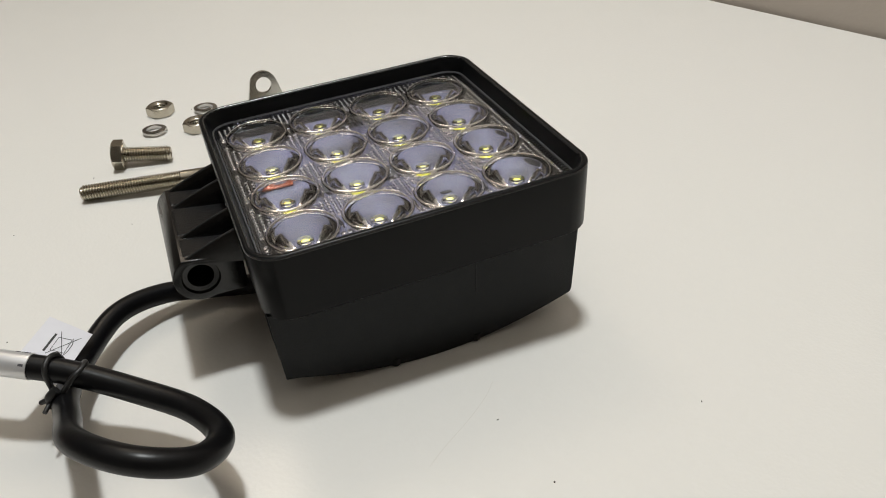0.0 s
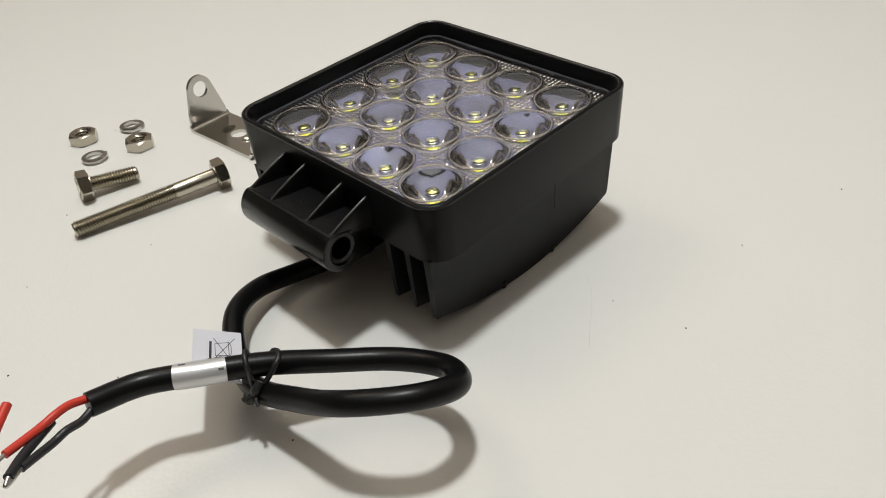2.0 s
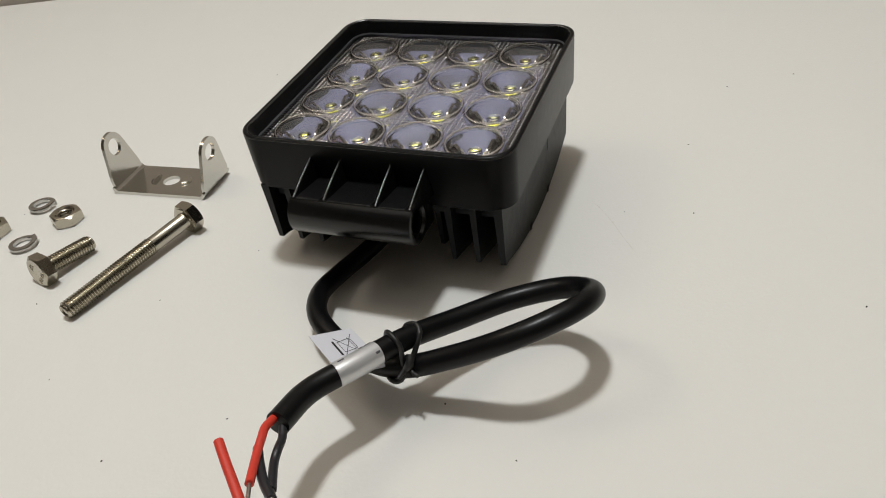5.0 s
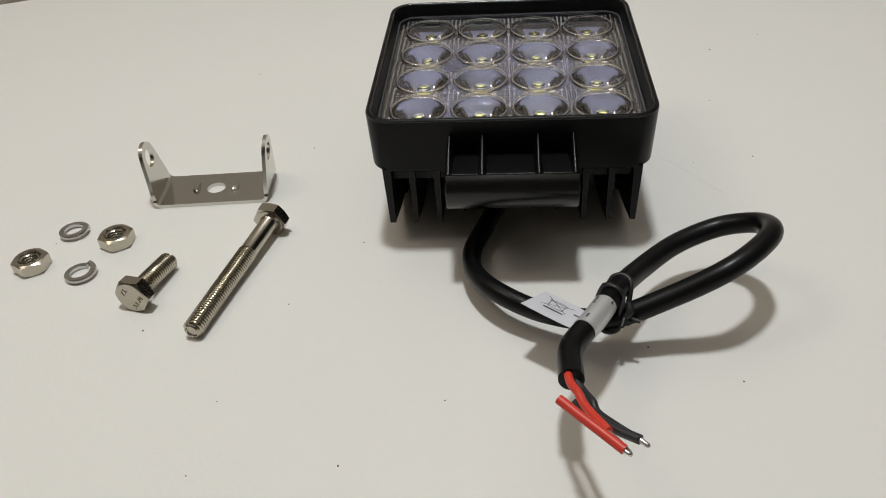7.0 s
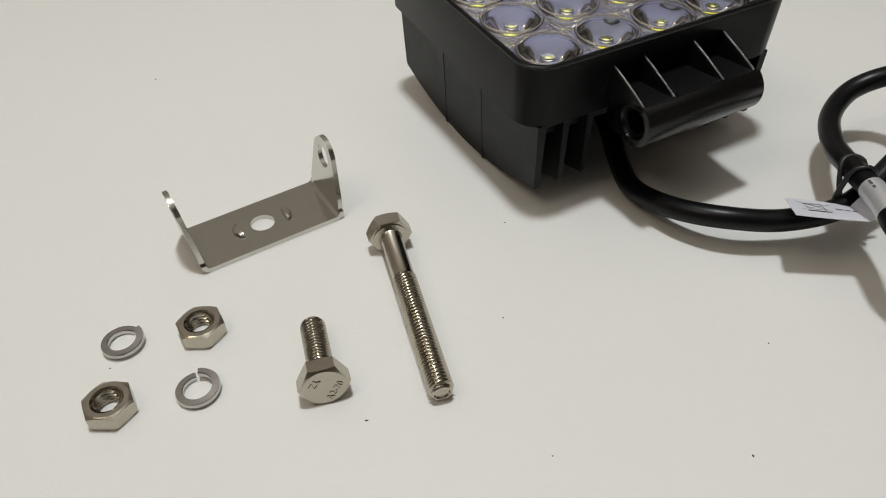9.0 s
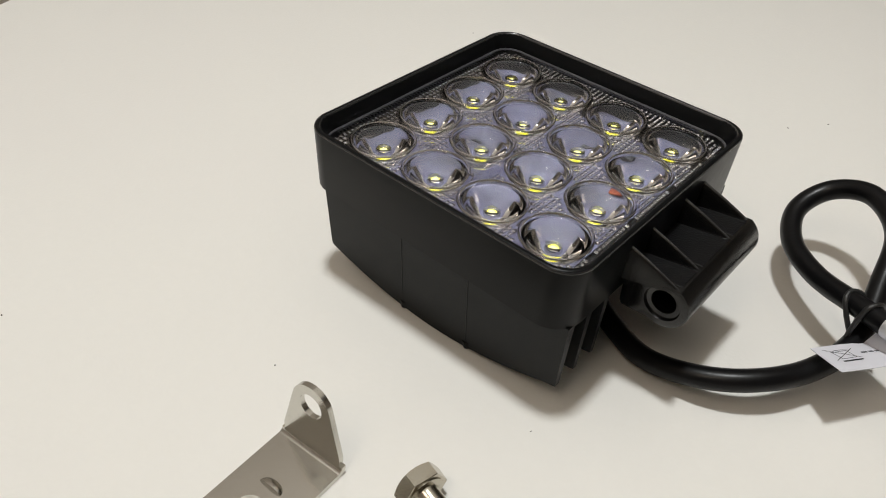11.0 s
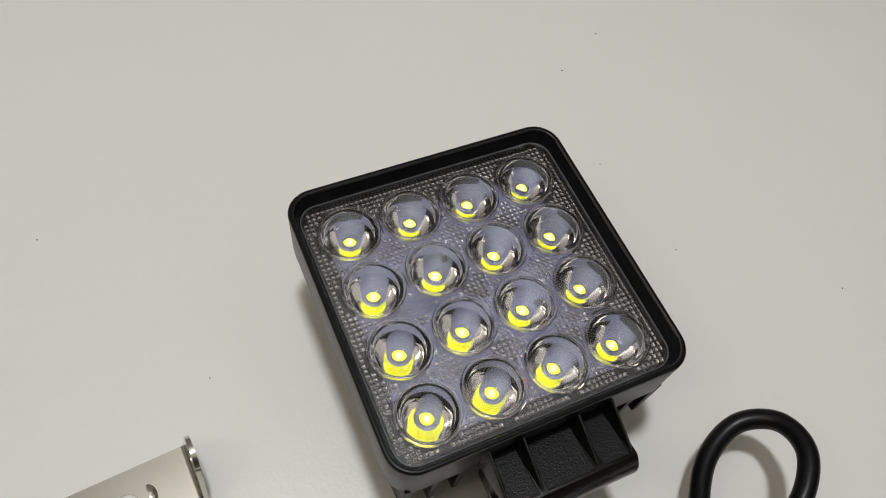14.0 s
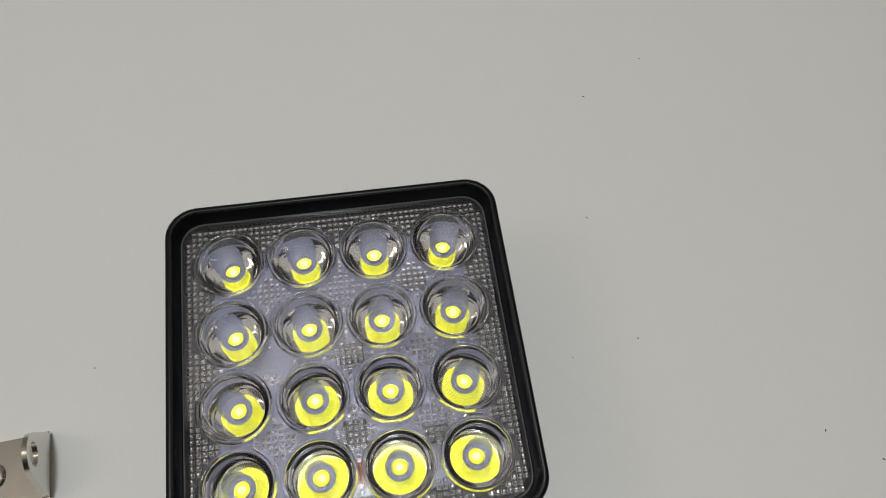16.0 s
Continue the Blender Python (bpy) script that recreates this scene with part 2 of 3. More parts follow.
part("worn_edge_highlight", loft([rounded_square(h, r, z, 10) for h, r, z in ((0.0540, 0.0091, 0.06022), (0.0537, 0.0088, 0.06005), (0.05345, 0.0086, 0.0596))]), BLACK_WORN_HIGHLIGHT, rim, "rubbed black edge with an added highlight strip", smooth=60)


# cooling fins, each a plate with a belly-shaped lower edge
def fin(x, front, thick):
    back = 0.0524
    outline = [(front, 0.0378)]
    for k in range(25):
        y = -0.0508 + (0.0508 + 0.0508) * k / 24
        if y < front + 0.0017:
            continue
        z = 0.0002 + 0.0098 * (abs(y) / 0.0508) ** 1.9
        outline.append((y, z))
    outline = [(front, 0.0380 + 0.04 * front), (min(front + 0.0016, outline[1][0] - 0.0002), outline[1][1] + 0.0008)] + outline[1:] + [(0.0513, 0.0115), (back, 0.0380 + 0.04 * back)]
    bm = bmesh.new()
    top, tip = thick / 2, thick * 0.27
    rows = []
    for sign in (-1, 1):
        rows.append([(x + sign * (tip + (top - tip) * min(1, z / 0.0378)), y, z) for y, z in outline])
    mid = [(x, y, z - 0.0002 if z < 0.03 else z) for y, z in outline]
    return loft([rows[0], rows[1]], cap_first=True, cap_last=True, bm=bm)


for k in range(-5, 6):
    front = -0.0524 if abs(k) >= 3 else (-0.040 if abs(k) == 2 else -0.020)
    f = part("fin", fin(0.0098 * k - (0.0003 if k > 0 else -0.0003 if k < 0 else 0), front, 0.0034 if abs(k) == 5 else 0.0027), BLACK_CAST, work_light)
    if abs(k) == 5:
        # shallow upright witness ridges on the outer plates
        s = 1 if k > 0 else -1
        for y, foot in ((-0.0145, 0.004 if s < 0 else 0.033), (0.0148, 0.004 if s < 0 else 0.022)):
            part("ridge", loft([[(s * (0.0497 + 0.00078 * z / 0.0378 + d), y + e, z) for d, e in ((-0.0005, -0.0004), (-0.0001, -0.0003), (0.0001, 0.0), (-0.0001, 0.0003), (-0.0005, 0.0004))] for z in (foot, 0.0372)], cap_first=True, cap_last=True), BLACK_CAST, f)
            part("pad", loft([circle(0.0016, 0.0006, 10), circle(0.0019, 0.0036, 10)], cap_first=True, cap_last=True), BLACK_CAST, f).location = (s * 0.0484, y, 0)
part("fin_base", box(-0.0468, 0.0468, -0.0470, 0.0470, 0.0285, 0.0378), BLACK_CAST, work_light)

# hinge barrel with its bolt hole and webs
HY, HZ, X0, X1 = -0.0674, 0.0379, -0.0241, 0.0245


def barrel_ring(x, r=None, grow=0.0):
    """Round in front, running back to the rim; the top is a flat that falls a little towards the rim."""
    ring = []
    for k in range(56):
        a = 2 * math.pi * k / 56
        dy, dz = math.cos(a), math.sin(a)
        d = r
        if not r:
            d = 0.0086
            if dy > 0:
                d = max(d, min(0.0136 / dy, (0.02 if dz > 0 else 0.0080) / max(abs(dz), 1e-6)))
            if dz + 0.12 * dy > 0.05:
                d = min(d, 0.0068 / (dz + 0.12 * dy))
            d -= grow
        ring.append((x, HY + d * dy, HZ + d * dz))
    return ring


bm = loft([barrel_ring(X0 + 0.006, 0.0038), barrel_ring(X0 + 0.0012, 0.0041), barrel_ring(X0 + 0.0010, 0.0056), barrel_ring(X0, 0.0060), barrel_ring(X0, None, 0.0006), barrel_ring(X0 + 0.0002, None, 0.0002), barrel_ring(X0 + 0.0007),
           barrel_ring(X1 - 0.0007), barrel_ring(X1 - 0.0002, None, 0.0002), barrel_ring(X1, None, 0.0006), barrel_ring(X1, 0.0060), barrel_ring(X1 - 0.0010, 0.0056), barrel_ring(X1 - 0.0012, 0.0041), barrel_ring(X1 - 0.006, 0.0038)], closed=True)
hinge = part("hinge_barrel", bm, BLACK_GLOSS, work_light, smooth=32)


def rib(x):
    """A three-cornered web, thick at its foot, with a rounded top edge that falls from the rim to the barrel."""
    rows = []
    for f in [k / 8 for k in range(9)]:
        y = -0.0722 + f * 0.0187
        top = 0.0443 + f * 0.0077 + 0.0004 * math.sin(math.pi * f)
        low = 0.0438 - f * 0.0030
        w = 0.0006
        foot = w + 0.16 * (top - low)
        rows.append([(x - foot, y, low), (x - w, y, top - 0.0004), (x - w * 0.7, y, top - 0.0001), (x, y, top), (x + w * 0.7, y, top - 0.0001), (x + w, y, top - 0.0004), (x + foot, y, low)])
    return loft(rows, cap_first=True, cap_last=True)


for x in (-0.0230, -0.0106, 0.0100, 0.0231):
    web_rib = part("rib", rib(x), BLACK_GLOSS, hinge, smooth=50)
    # paler, shinier bead added along the rubbed top edge as its highlight
    part("worn_edge_highlight", tube([Vector((x, -0.0716 + f * 0.0178, 0.04435 + f * 0.0074 + 0.0004 * math.sin(math.pi * f))) for f in (0.0, 0.15, 0.3, 0.5, 0.7, 0.85, 1.0)], 0.00034, 8, wobble=0.25), BLACK_WORN_HIGHLIGHT, web_rib, "rubbed black edge with an added highlight strip", smooth=60)
for x0, x1 in ((-0.0217, -0.0121), (-0.0091, 0.0085), (0.0115, 0.0218)):
    # pebbled panel between two ribs
    bm = loft([[(x0 + e, -0.0712 + e, 0.0452 - 0.0008 * (e < 0) + h), (x1 - e, -0.0712 + e, 0.0452 + h), (x1 - e, -0.0537, 0.0432 + h), (x0 + e, -0.0537, 0.0432 + h)] for e, h in ((0.0, -0.0012), (0.0, -0.0001), (0.0003, 0.0001))], cap_last=True)
    part("web", bm, BLACK_ROUGH, hinge, "pebbled black web panel")

# white circuit board behind the optics
BOARD_Z = 0.0431
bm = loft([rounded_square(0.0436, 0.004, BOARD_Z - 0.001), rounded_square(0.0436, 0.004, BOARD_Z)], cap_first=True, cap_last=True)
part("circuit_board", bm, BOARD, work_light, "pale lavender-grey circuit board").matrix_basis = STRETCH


part("tray", loft([rounded_square(0.0507, 0.0072, BOARD_Z - 0.0030), rounded_square(0.0507, 0.0072, BOARD_Z - 0.0012)], cap_first=True, cap_last=True), BLACK_ROUGH, work_light, "black tray round the board").matrix_basis = STRETCH

# leads and printed marks on the board, seen through the lenses
board_line = BOARD_Z + 0.0011
part("red_lead", tube(spline([(-0.0004, -0.0395, board_line), (0.0002, -0.0375, board_line + 0.0006), (0.0003, -0.0350, board_line + 0.0006), (-0.0002, -0.0330, board_line - 0.0002)], 6), 0.0010, 10), LEAD, work_light, "short dull orange-red lead", smooth=60).matrix_basis = FACE
for x, y, w, d in ((0.0050, 0.0080, 0.0016, 0.0007), (-0.0072, 0.0170, 0.0005, 0.0014), (0.0180, -0.0115, 0.0008, 0.0012), (-0.0168, -0.0100, 0.0013, 0.0005), (0.0300, 0.0130, 0.0006, 0.0015), (-0.0010, -0.0150, 0.0017, 0.0004)):
    part("resistor", box(x - w, x + w, y - d, y + d, BOARD_Z, BOARD_Z + 0.0006), INK, work_light, "tiny dark component on the board").matrix_basis = FACE

for x, y, w, d in ((0.0245, 0.0255, 0.0042, 0.0030), (0.0007, 0.0030, 0.0040, 0.0034), (-0.0004, -0.0235, 0.0036, 0.0042), (0.0250, -0.0270, 0.0040, 0.0028)):
    bm = loft([[(x + q[0] * w, y + q[1] * d, z) for q in ((-a, -a), (a, -a), (a, a), (-a, a))] for a, z in ((1.0, BOARD_Z), (1.0, BOARD_Z + 0.0014), (0.92, BOARD_Z + 0.0017))], cap_last=True)
    part("driver_chip", bm, INK, work_light, "black square component on the board").matrix_basis = FACE

# clear front sheet: flat skin above, pyramids below, with sixteen solid cone lenses let into it
MID_Y = -0.0003
centres = [((i - 1.5) * PITCH, (j - 1.5) * PITCH + MID_Y) for i in range(4) for j in range(4)]
UNDER = GLASS_Z - 0.0020
# the flat skin is dished very slightly to steer the lamp's reflection out of view
skin = loft([rounded_square(0.0514, 0.0073, GLASS_Z - 0.0004)] + [rounded_square(0.0513 * f, 0.0072 * f, GLASS_Z + 0.0002 - 0.0007 * (1 - f * f)) for f in (1.0, 0.95, 0.9, 0.8, 0.7, 0.6, 0.5, 0.4, 0.3, 0.2, 0.1, 0.02)], cap_last=True)
front_sheet = part("front_sheet", skin, ACRYLIC, work_light, "clear acrylic front sheet", smooth=30)
front_sheet.matrix_basis = FACE
front_sheet.visible_shadow = False

verts, faces, slots = [], [], []
STEP = 0.0019
count = int(0.0500 / STEP)
for i in range(-count, count + 1):
    for j in range(-count, count + 1):
        x, y = i * STEP, j * STEP * 1.02
        if min(math.hypot(x - cx, y - cy) for cx, cy in centres) < 0.0123:
            continue
        if abs(x + 0.0243) < 0.0064 and abs(y - 0.0012) < 0.0042:
            base, b = len(verts), STEP * 0.5
            verts += [(x - b, y - b, UNDER), (x + b, y - b, UNDER), (x + b, y + b, UNDER), (x - b, y + b, UNDER)]
            faces.append((base + 3, base + 2, base + 1, base))
            slots.append(0)
            continue
        if max(abs(x), abs(y)) > 0.0432 and math.hypot(max(abs(x) - 0.0432, 0), max(abs(y) - 0.0432, 0)) > 0.0068:
            continue
        o, b, h = STEP * 0.5, STEP * 0.36, 0.00046
        base = len(verts)
        for w, z in ((o, 0.0), (b, 0.0), (b * 0.62, -h * 0.75), (b * 0.2, -h)):
            verts += [(x - w, y - w, UNDER + z), (x + w, y - w, UNDER + z), (x + w, y + w, UNDER + z), (x - w, y + w, UNDER + z)]
        for lo in (0, 4, 8):
            faces += [tuple(base + v for v in (lo + 4 + k, lo + 4 + (k + 1) % 4, lo + (k + 1) % 4, lo + k)) for k in range(4)]
            slots += [1 if lo else 0] * 4
        faces.append(tuple(base + v for v in (15, 14, 13, 12)))
        slots.append(1)
me = bpy.data.meshes.new("stud_field")
me.from_pydata(verts, [], faces)
me.materials.append(ACRYLIC)
me.materials.append(SPARKLE)
me.polygons.foreach_set("material_index", slots)
studs = new("stud_field", me)
studs.parent = front_sheet
studs.visible_shadow = False
tagged(studs, "fine grid of clear moulded pyramids", kind="stuff")

flutes = bmesh.new()
for side in range(4):
    turn = Matrix.Rotation(math.pi / 2 * side, 4, "Z")
    for k in range(-28, 29):
        x = k * 0.00152
        w = 0.00062
        ring0 = [turn @ Vector(p) for p in ((x - w, 0.0502, UNDER), (x + w, 0.0502, UNDER), (x + w, 0.0516, UNDER), (x - w, 0.0516, UNDER))]
        ring1 = [turn @ Vector(p) for p in ((x - w * 0.3, 0.0506, UNDER + 0.0014), (x + w * 0.3, 0.0506, UNDER + 0.0014), (x + w * 0.3, 0.0515, UNDER + 0.0014), (x - w * 0.3, 0.0515, UNDER + 0.0014))]
        loft([ring0, ring1], cap_last=True, bm=flutes)
border = tagged(part("fluted_border", flutes, ACRYLIC, front_sheet), "row of small clear flutes along the sheet's edge", kind="stuff")
border.matrix_basis = SQUARE
border.visible_shadow = False
bm = loft([rounded_square(h, r, z) for h, r, z in ((0.0519, 0.0077, GLASS_Z - 0.0008), (0.0518, 0.0076, GLASS_Z + 0.0006), (0.0515, 0.0074, GLASS_Z + 0.0007), (0.0513, 0.0072, GLASS_Z + 0.0001))])
part("sheet_edge", bm, STUDS, front_sheet, smooth=30).matrix_basis = SQUARE

# one lens: solid clear cone with a hollow for its chip, moulded ring on top, yellow chip with a clear cap
cone_rings = [circle(0.0126, 0.0, 56), circle(0.0107, 0.0, 56)]
DEPTH, CAVITY, LEAN_IN, FOCUS = 0.0087, 0.0029, 0.0, BOARD_Z + 0.0014 - UNDER
cone_rings.append(circle(0.0103, -0.0010, 56))
cone_rings.append(circle(0.0091, -0.0022, 56))
r, z, step = 0.0088, -0.0024, 0.0002
for k in range(int((DEPTH + z) / step)):
    # the wall leans so that light from the chip leaves straight up
    lo, hi = 0.0, 0.72
    for _ in range(30):
        mid = (lo + hi) / 2
        bent = math.asin(min(0.999, 1.49 * math.sin(mid)))
        if z - (r - CAVITY) * math.tan(mid) - CAVITY * math.tan(bent) > FOCUS:
            lo = mid
        else:
            hi = mid
    r, z = max(CAVITY + 0.0003, r - step * (math.cos(mid) - math.sin(LEAN_IN)) / (math.cos(LEAN_IN) + math.sin(mid))), z - step
    if k % 2 == 1 and k < 28:
        cone_rings.append(circle(r, z, 56))
cone_rings.append(circle(0.0034, -DEPTH, 56))
for r, z in ((CAVITY, -DEPTH), (0.0028, -0.0060), (0.0026, -0.0055), (0.0018, -0.0058), (0.0009, -0.0060), (0.0003, -0.00605)):
    cone_rings.append(circle(r, z, 56))
lens_bm = loft(cone_rings, cap_last=True)
for f in lens_bm.faces:
    f.normal_update()
wall = [f for f in lens_bm.faces if -0.004 < f.calc_center_median().z < -0.001 and f.calc_center_median().xy.length > 0.0045]
if sum(f.normal.xy.dot(f.calc_center_median().xy) for f in wall) < 0:
    bmesh.ops.reverse_faces(lens_bm, faces=lens_bm.faces)
lens = part("lens", lens_bm, ACRYLIC, front_sheet, "solid clear cone lens", smooth=35, turn_out=False)
lens.location = (*centres[0], UNDER)
ring = part("lens_ring", loft([circle(r, z, 40) for r, z in ((0.0104, 0.0023), (0.0105, 0.0026), (0.0108, 0.0028), (0.0112, 0.0027), (0.0115, 0.0023))], closed=True), ACRYLIC, lens, "clear moulded ring", smooth=50)
DROP = BOARD_Z - UNDER
chip = part("chip", loft([circle(a, DROP + b, 28) for a, b in ((0.0021, 0.0003), (0.0020, 0.0014), (0.0018, 0.0020), (0.0015, 0.0023))], cap_last=True), PHOSPHOR, lens, "yellow phosphor drum", smooth=50)
dome = part("chip_dome", loft([circle(a, DROP + b, 28) for a, b in ((0.0013, 0.0022), (0.0012, 0.0024), (0.0008, 0.0026), (0.0003, 0.0027))], cap_last=True), SOLDER, lens, "pale yellow chip dome", smooth=50)
seat = part("chip_seat", loft([circle(0.0024, DROP, 28), circle(0.00235, DROP + 0.0003, 28), circle(0.0019, DROP + 0.0003, 28)], cap_last=True), PHOSPHOR, lens, "bright yellow phosphor bed", smooth=40)
for o in (lens, ring):
    o.visible_shadow = False
lens_pieces = (ring, chip, dome, seat)
for cx, cy in centres[1:]:
    b = share("lens", lens, Matrix.Translation((cx, cy, UNDER)), front_sheet)
    b["label"] = lens["label"]
    b.visible_shadow = False
    for piece in lens_pieces:
        o = share(piece.name.split(".")[0], piece, Matrix.Identity(4), b)
        o["label"] = piece["label"]
        o.visible_shadow = piece.visible_shadow

# approval mark moulded into the sheet
mark = bmesh.new()
for x0, x1, y0, y1 in ((-0.0057, 0.0057, 0.0033, 0.0035), (-0.0057, 0.0057, -0.0035, -0.0033), (-0.0057, -0.0055, -0.0035, 0.0035), (0.0055, 0.0057, -0.0035, 0.0035)):
    box(x0, x1, y0, y1, 0, 0.0001, mark)
loft([[(p[0] - 0.0028, p[1], p[2]) for p in circle(r, z, 24)] for r, z in ((0.0023, 0), (0.0023, 0.0001), (0.0021, 0.0001), (0.0021, 0))], bm=mark)
mark_ob = part("approval_mark", mark, STUDS, front_sheet, "moulded approval mark with a circled letter")
mark_ob.location = (-0.0243, 0.0012, GLASS_Z + 0.0004)
for text, size, x, y in (("E9", 0.0030, -0.0028, 0.0), ("10R-05", 0.0021, 0.0024, 0.0013), ("1932", 0.0021, 0.0020, -0.0014)):
    t = part("lettering", lettering(text, size), STUDS, mark_ob)
    t.location = (x, y, 0.0001)

# ---------------------------------------------------------------- cable
LINE = [(0.0, -0.018, 0.016), (-0.0045, -0.034, 0.0092), (-0.0105, -0.0485, 0.0055), (-0.0156, -0.0641, 0.0050), (-0.0145, -0.0824, 0.0091), (-0.0056, -0.0977, 0.0119),
        (0.0112, -0.1084, 0.0115), (0.0312, -0.1142, 0.0139), (0.0526, -0.1119, 0.0218), (0.0722, -0.1077, 0.0311), (0.0868, -0.0942, 0.0331),
        (0.0884, -0.0799, 0.0278), (0.0768, -0.0732, 0.0217), (0.0604, -0.0790, 0.0186), (0.0462, -0.0932, 0.0194), (0.0346, -0.1106, 0.0238),
        (0.0257, -0.1273, 0.0267), (0.0170, -0.1417, 0.0278), (0.0158, -0.1569, 0.0306)]
PER = 12
line = spline(LINE, PER)
cable = thing("power_cable", "black round two-core cable looped once and bared at its end", "cable")
part("sheath", tube(line, 0.0038, 24, wobble=0.004), CABLE, cable, smooth=60)


def run_of_cable(a, b, grow):
    piece = line[round(a * PER):round(b * PER) + 1]
    return tube(piece, 0.0038 + grow, 28)


sleeve = part("label_sleeve", run_of_cable(15.55, 16.42, 0.00022), SILVER, cable, "silver foil label wrapped round the cable", smooth=60)


def sleeve_print(a, b, phi, width):
    """A bar of print that follows the sleeve's curve, phi radians round from its top."""
    bm, rows = bmesh.new(), []
    n = 5
    for k in range(n + 1):
        f = (a + (b - a) * k / n) * PER
        q0, q1 = line[int(f)], line[int(f) + 1]
        q, d = q0.lerp(q1, f - int(f)), (q1 - q0).normalized()
        up_dir = (Vector((0, 0, 1)) - d * d.z).normalized()
        out = d.cross(up_dir)
        rows.append([bm.verts.new(q + 0.00408 * (math.cos(phi + e) * up_dir + math.sin(phi + e) * out)) for e in (-width, 0, width)])
    for u, v in zip(rows, rows[1:]):
        for k in range(2):
            bm.faces.new((u[k], u[k + 1], v[k + 1], v[k]))
    return part("print", bm, INK_GREY, sleeve, "small illegible print")


for a, b, phi, width in ((15.62, 15.75, 0.55, 0.10), (15.78, 15.86, 0.55, 0.10), (15.62, 15.70, -0.75, 0.09), (16.20, 16.32, 0.2, 0.09)):
    sleeve_print(a, b, phi, width)


def wire(name, points, mat, bare, label):
    w = part(name, tube(spline(points, 8), 0.00125, 14, wobble=0.03), mat, cable, label, smooth=60)
    part("bare_strands", tube(spline(bare, 8), 0.00065, 8, wobble=0.2), TINNED, w, "bare tinned strands", smooth=60)
    return w


wire("red_wire", [(0.0148, -0.1555, 0.0318), (0.0152, -0.1612, 0.0338), (0.0168, -0.1655, 0.0348), (0.0184, -0.1705, 0.0350), (0.0232, -0.1808, 0.0376)], RED, [(0.0230, -0.1805, 0.0375), (0.0258, -0.1855, 0.0385), (0.0274, -0.1890, 0.0392), (0.0257, -0.1880, 0.0396)], "red insulated wire")
wire("black_wire", [(0.0168, -0.1560, 0.0297), (0.0190, -0.1606, 0.0296), (0.0208, -0.1655, 0.0312), (0.0222, -0.1700, 0.0312), (0.0282, -0.1795, 0.0351)], WIRE_BLACK, [(0.0280, -0.1792, 0.0350), (0.0313, -0.1828, 0.0362), (0.0325, -0.1845, 0.0367), (0.0307, -0.1829, 0.0371)], "black insulated wire")
part("red_sleeve", tube(spline([(0.0109, -0.1738, 0.0417), (0.0160, -0.1787, 0.0410), (0.0211, -0.1834, 0.0403), (0.0261, -0.1881, 0.0396)], 8), 0.00135, 14), RED, cable, "cut red insulation sleeve", smooth=60)
part("black_sleeve", tube(spline([(0.0159, -0.1671, 0.0324), (0.0200, -0.1724, 0.0336), (0.0250, -0.1780, 0.0353), (0.0308, -0.1830, 0.0371)], 8), 0.00135, 14), WIRE_BLACK, cable, "cut black insulation sleeve", smooth=60)

# label flag: it drops from the sleeve, folds along a crease and stands out from there
C1, C2 = Vector((0.0024, -0.1165, 0.0232)), Vector((0.0113, -0.1050, 0.0182))
K0, K1 = Vector((0.0208, -0.1290, 0.0218)), Vector((0.0289, -0.1166, 0.0156))
B1, A1 = Vector((0.0222, -0.1318, 0.0268)), Vector((0.0302, -0.1196, 0.0246))
CREASE = 0.74


def on_flag(u, v, lift):
    """u along the far edge, v from the far edge over the crease to the sleeve (0 to 1)."""
    far, fold, near = C1.lerp(C2, u), K0.lerp(K1, u), B1.lerp(A1, u)
    out = (C2 - C1).cross(K1 - C2).normalized()
    side = (K1 - K0).cross(A1 - K1).normalized()
    out, side = (out if out.z > 0 else -out), (side if side.x < 0 else -side)
    if v < CREASE:
        return far.lerp(fold, v / CREASE) + out * (lift + 0.0005 * math.sin(math.pi * v / CREASE) * (u - 0.4))
    f = (v - CREASE) / (1 - CREASE)
    return fold.lerp(near, f) + out.lerp(side, min(1.0, 3 * f)) * lift


def flag_patch(u0, u1, v0, v1, lo, hi, nu=8, nv=23, bm=None):
    bm = bm or bmesh.new()
    grid = [[[bm.verts.new(on_flag(u0 + (u1 - u0) * i / nu, v0 + (v1 - v0) * j / nv, z)) for j in range(nv + 1)] for i in range(nu + 1)] for z in (lo, hi)]
    for i in range(nu):
        for j in range(nv):
            for g in grid:
                bm.faces.new((g[i][j], g[i + 1][j], g[i + 1][j + 1], g[i][j + 1]))
    for i in range(nu):
        for j in (0, nv):
            bm.faces.new((grid[0][i][j], grid[0][i + 1][j], grid[1][i + 1][j], grid[1][i][j]))
    for j in range(nv):
        for i in (0, nu):
            bm.faces.new((grid[0][i][j], grid[0][i][j + 1], grid[1][i][j + 1], grid[1][i][j]))
    return bm


def flag_stroke(points, width, bm):
    """A thin printed stroke through (u, v) points."""
    for (ua, va), (ub, vb) in zip(points, points[1:]):
        du, dv = (ub - ua) * 0.0149, (vb - va) * 0.025
        d = math.hypot(du, dv)
        ou, ov = -dv / d * width / 0.0149, du / d * width / 0.025
        quad = [on_flag(ua + ou, va + ov, 0.00024), on_flag(ub + ou, vb + ov, 0.00024), on_flag(ub - ou, vb - ov, 0.00024), on_flag(ua - ou, va - ov, 0.00024)]
        quad2 = [q + Vector((0, 0, 0.00002)) for q in quad]
        loft([quad, quad2], cap_first=True, cap_last=True, bm=bm)


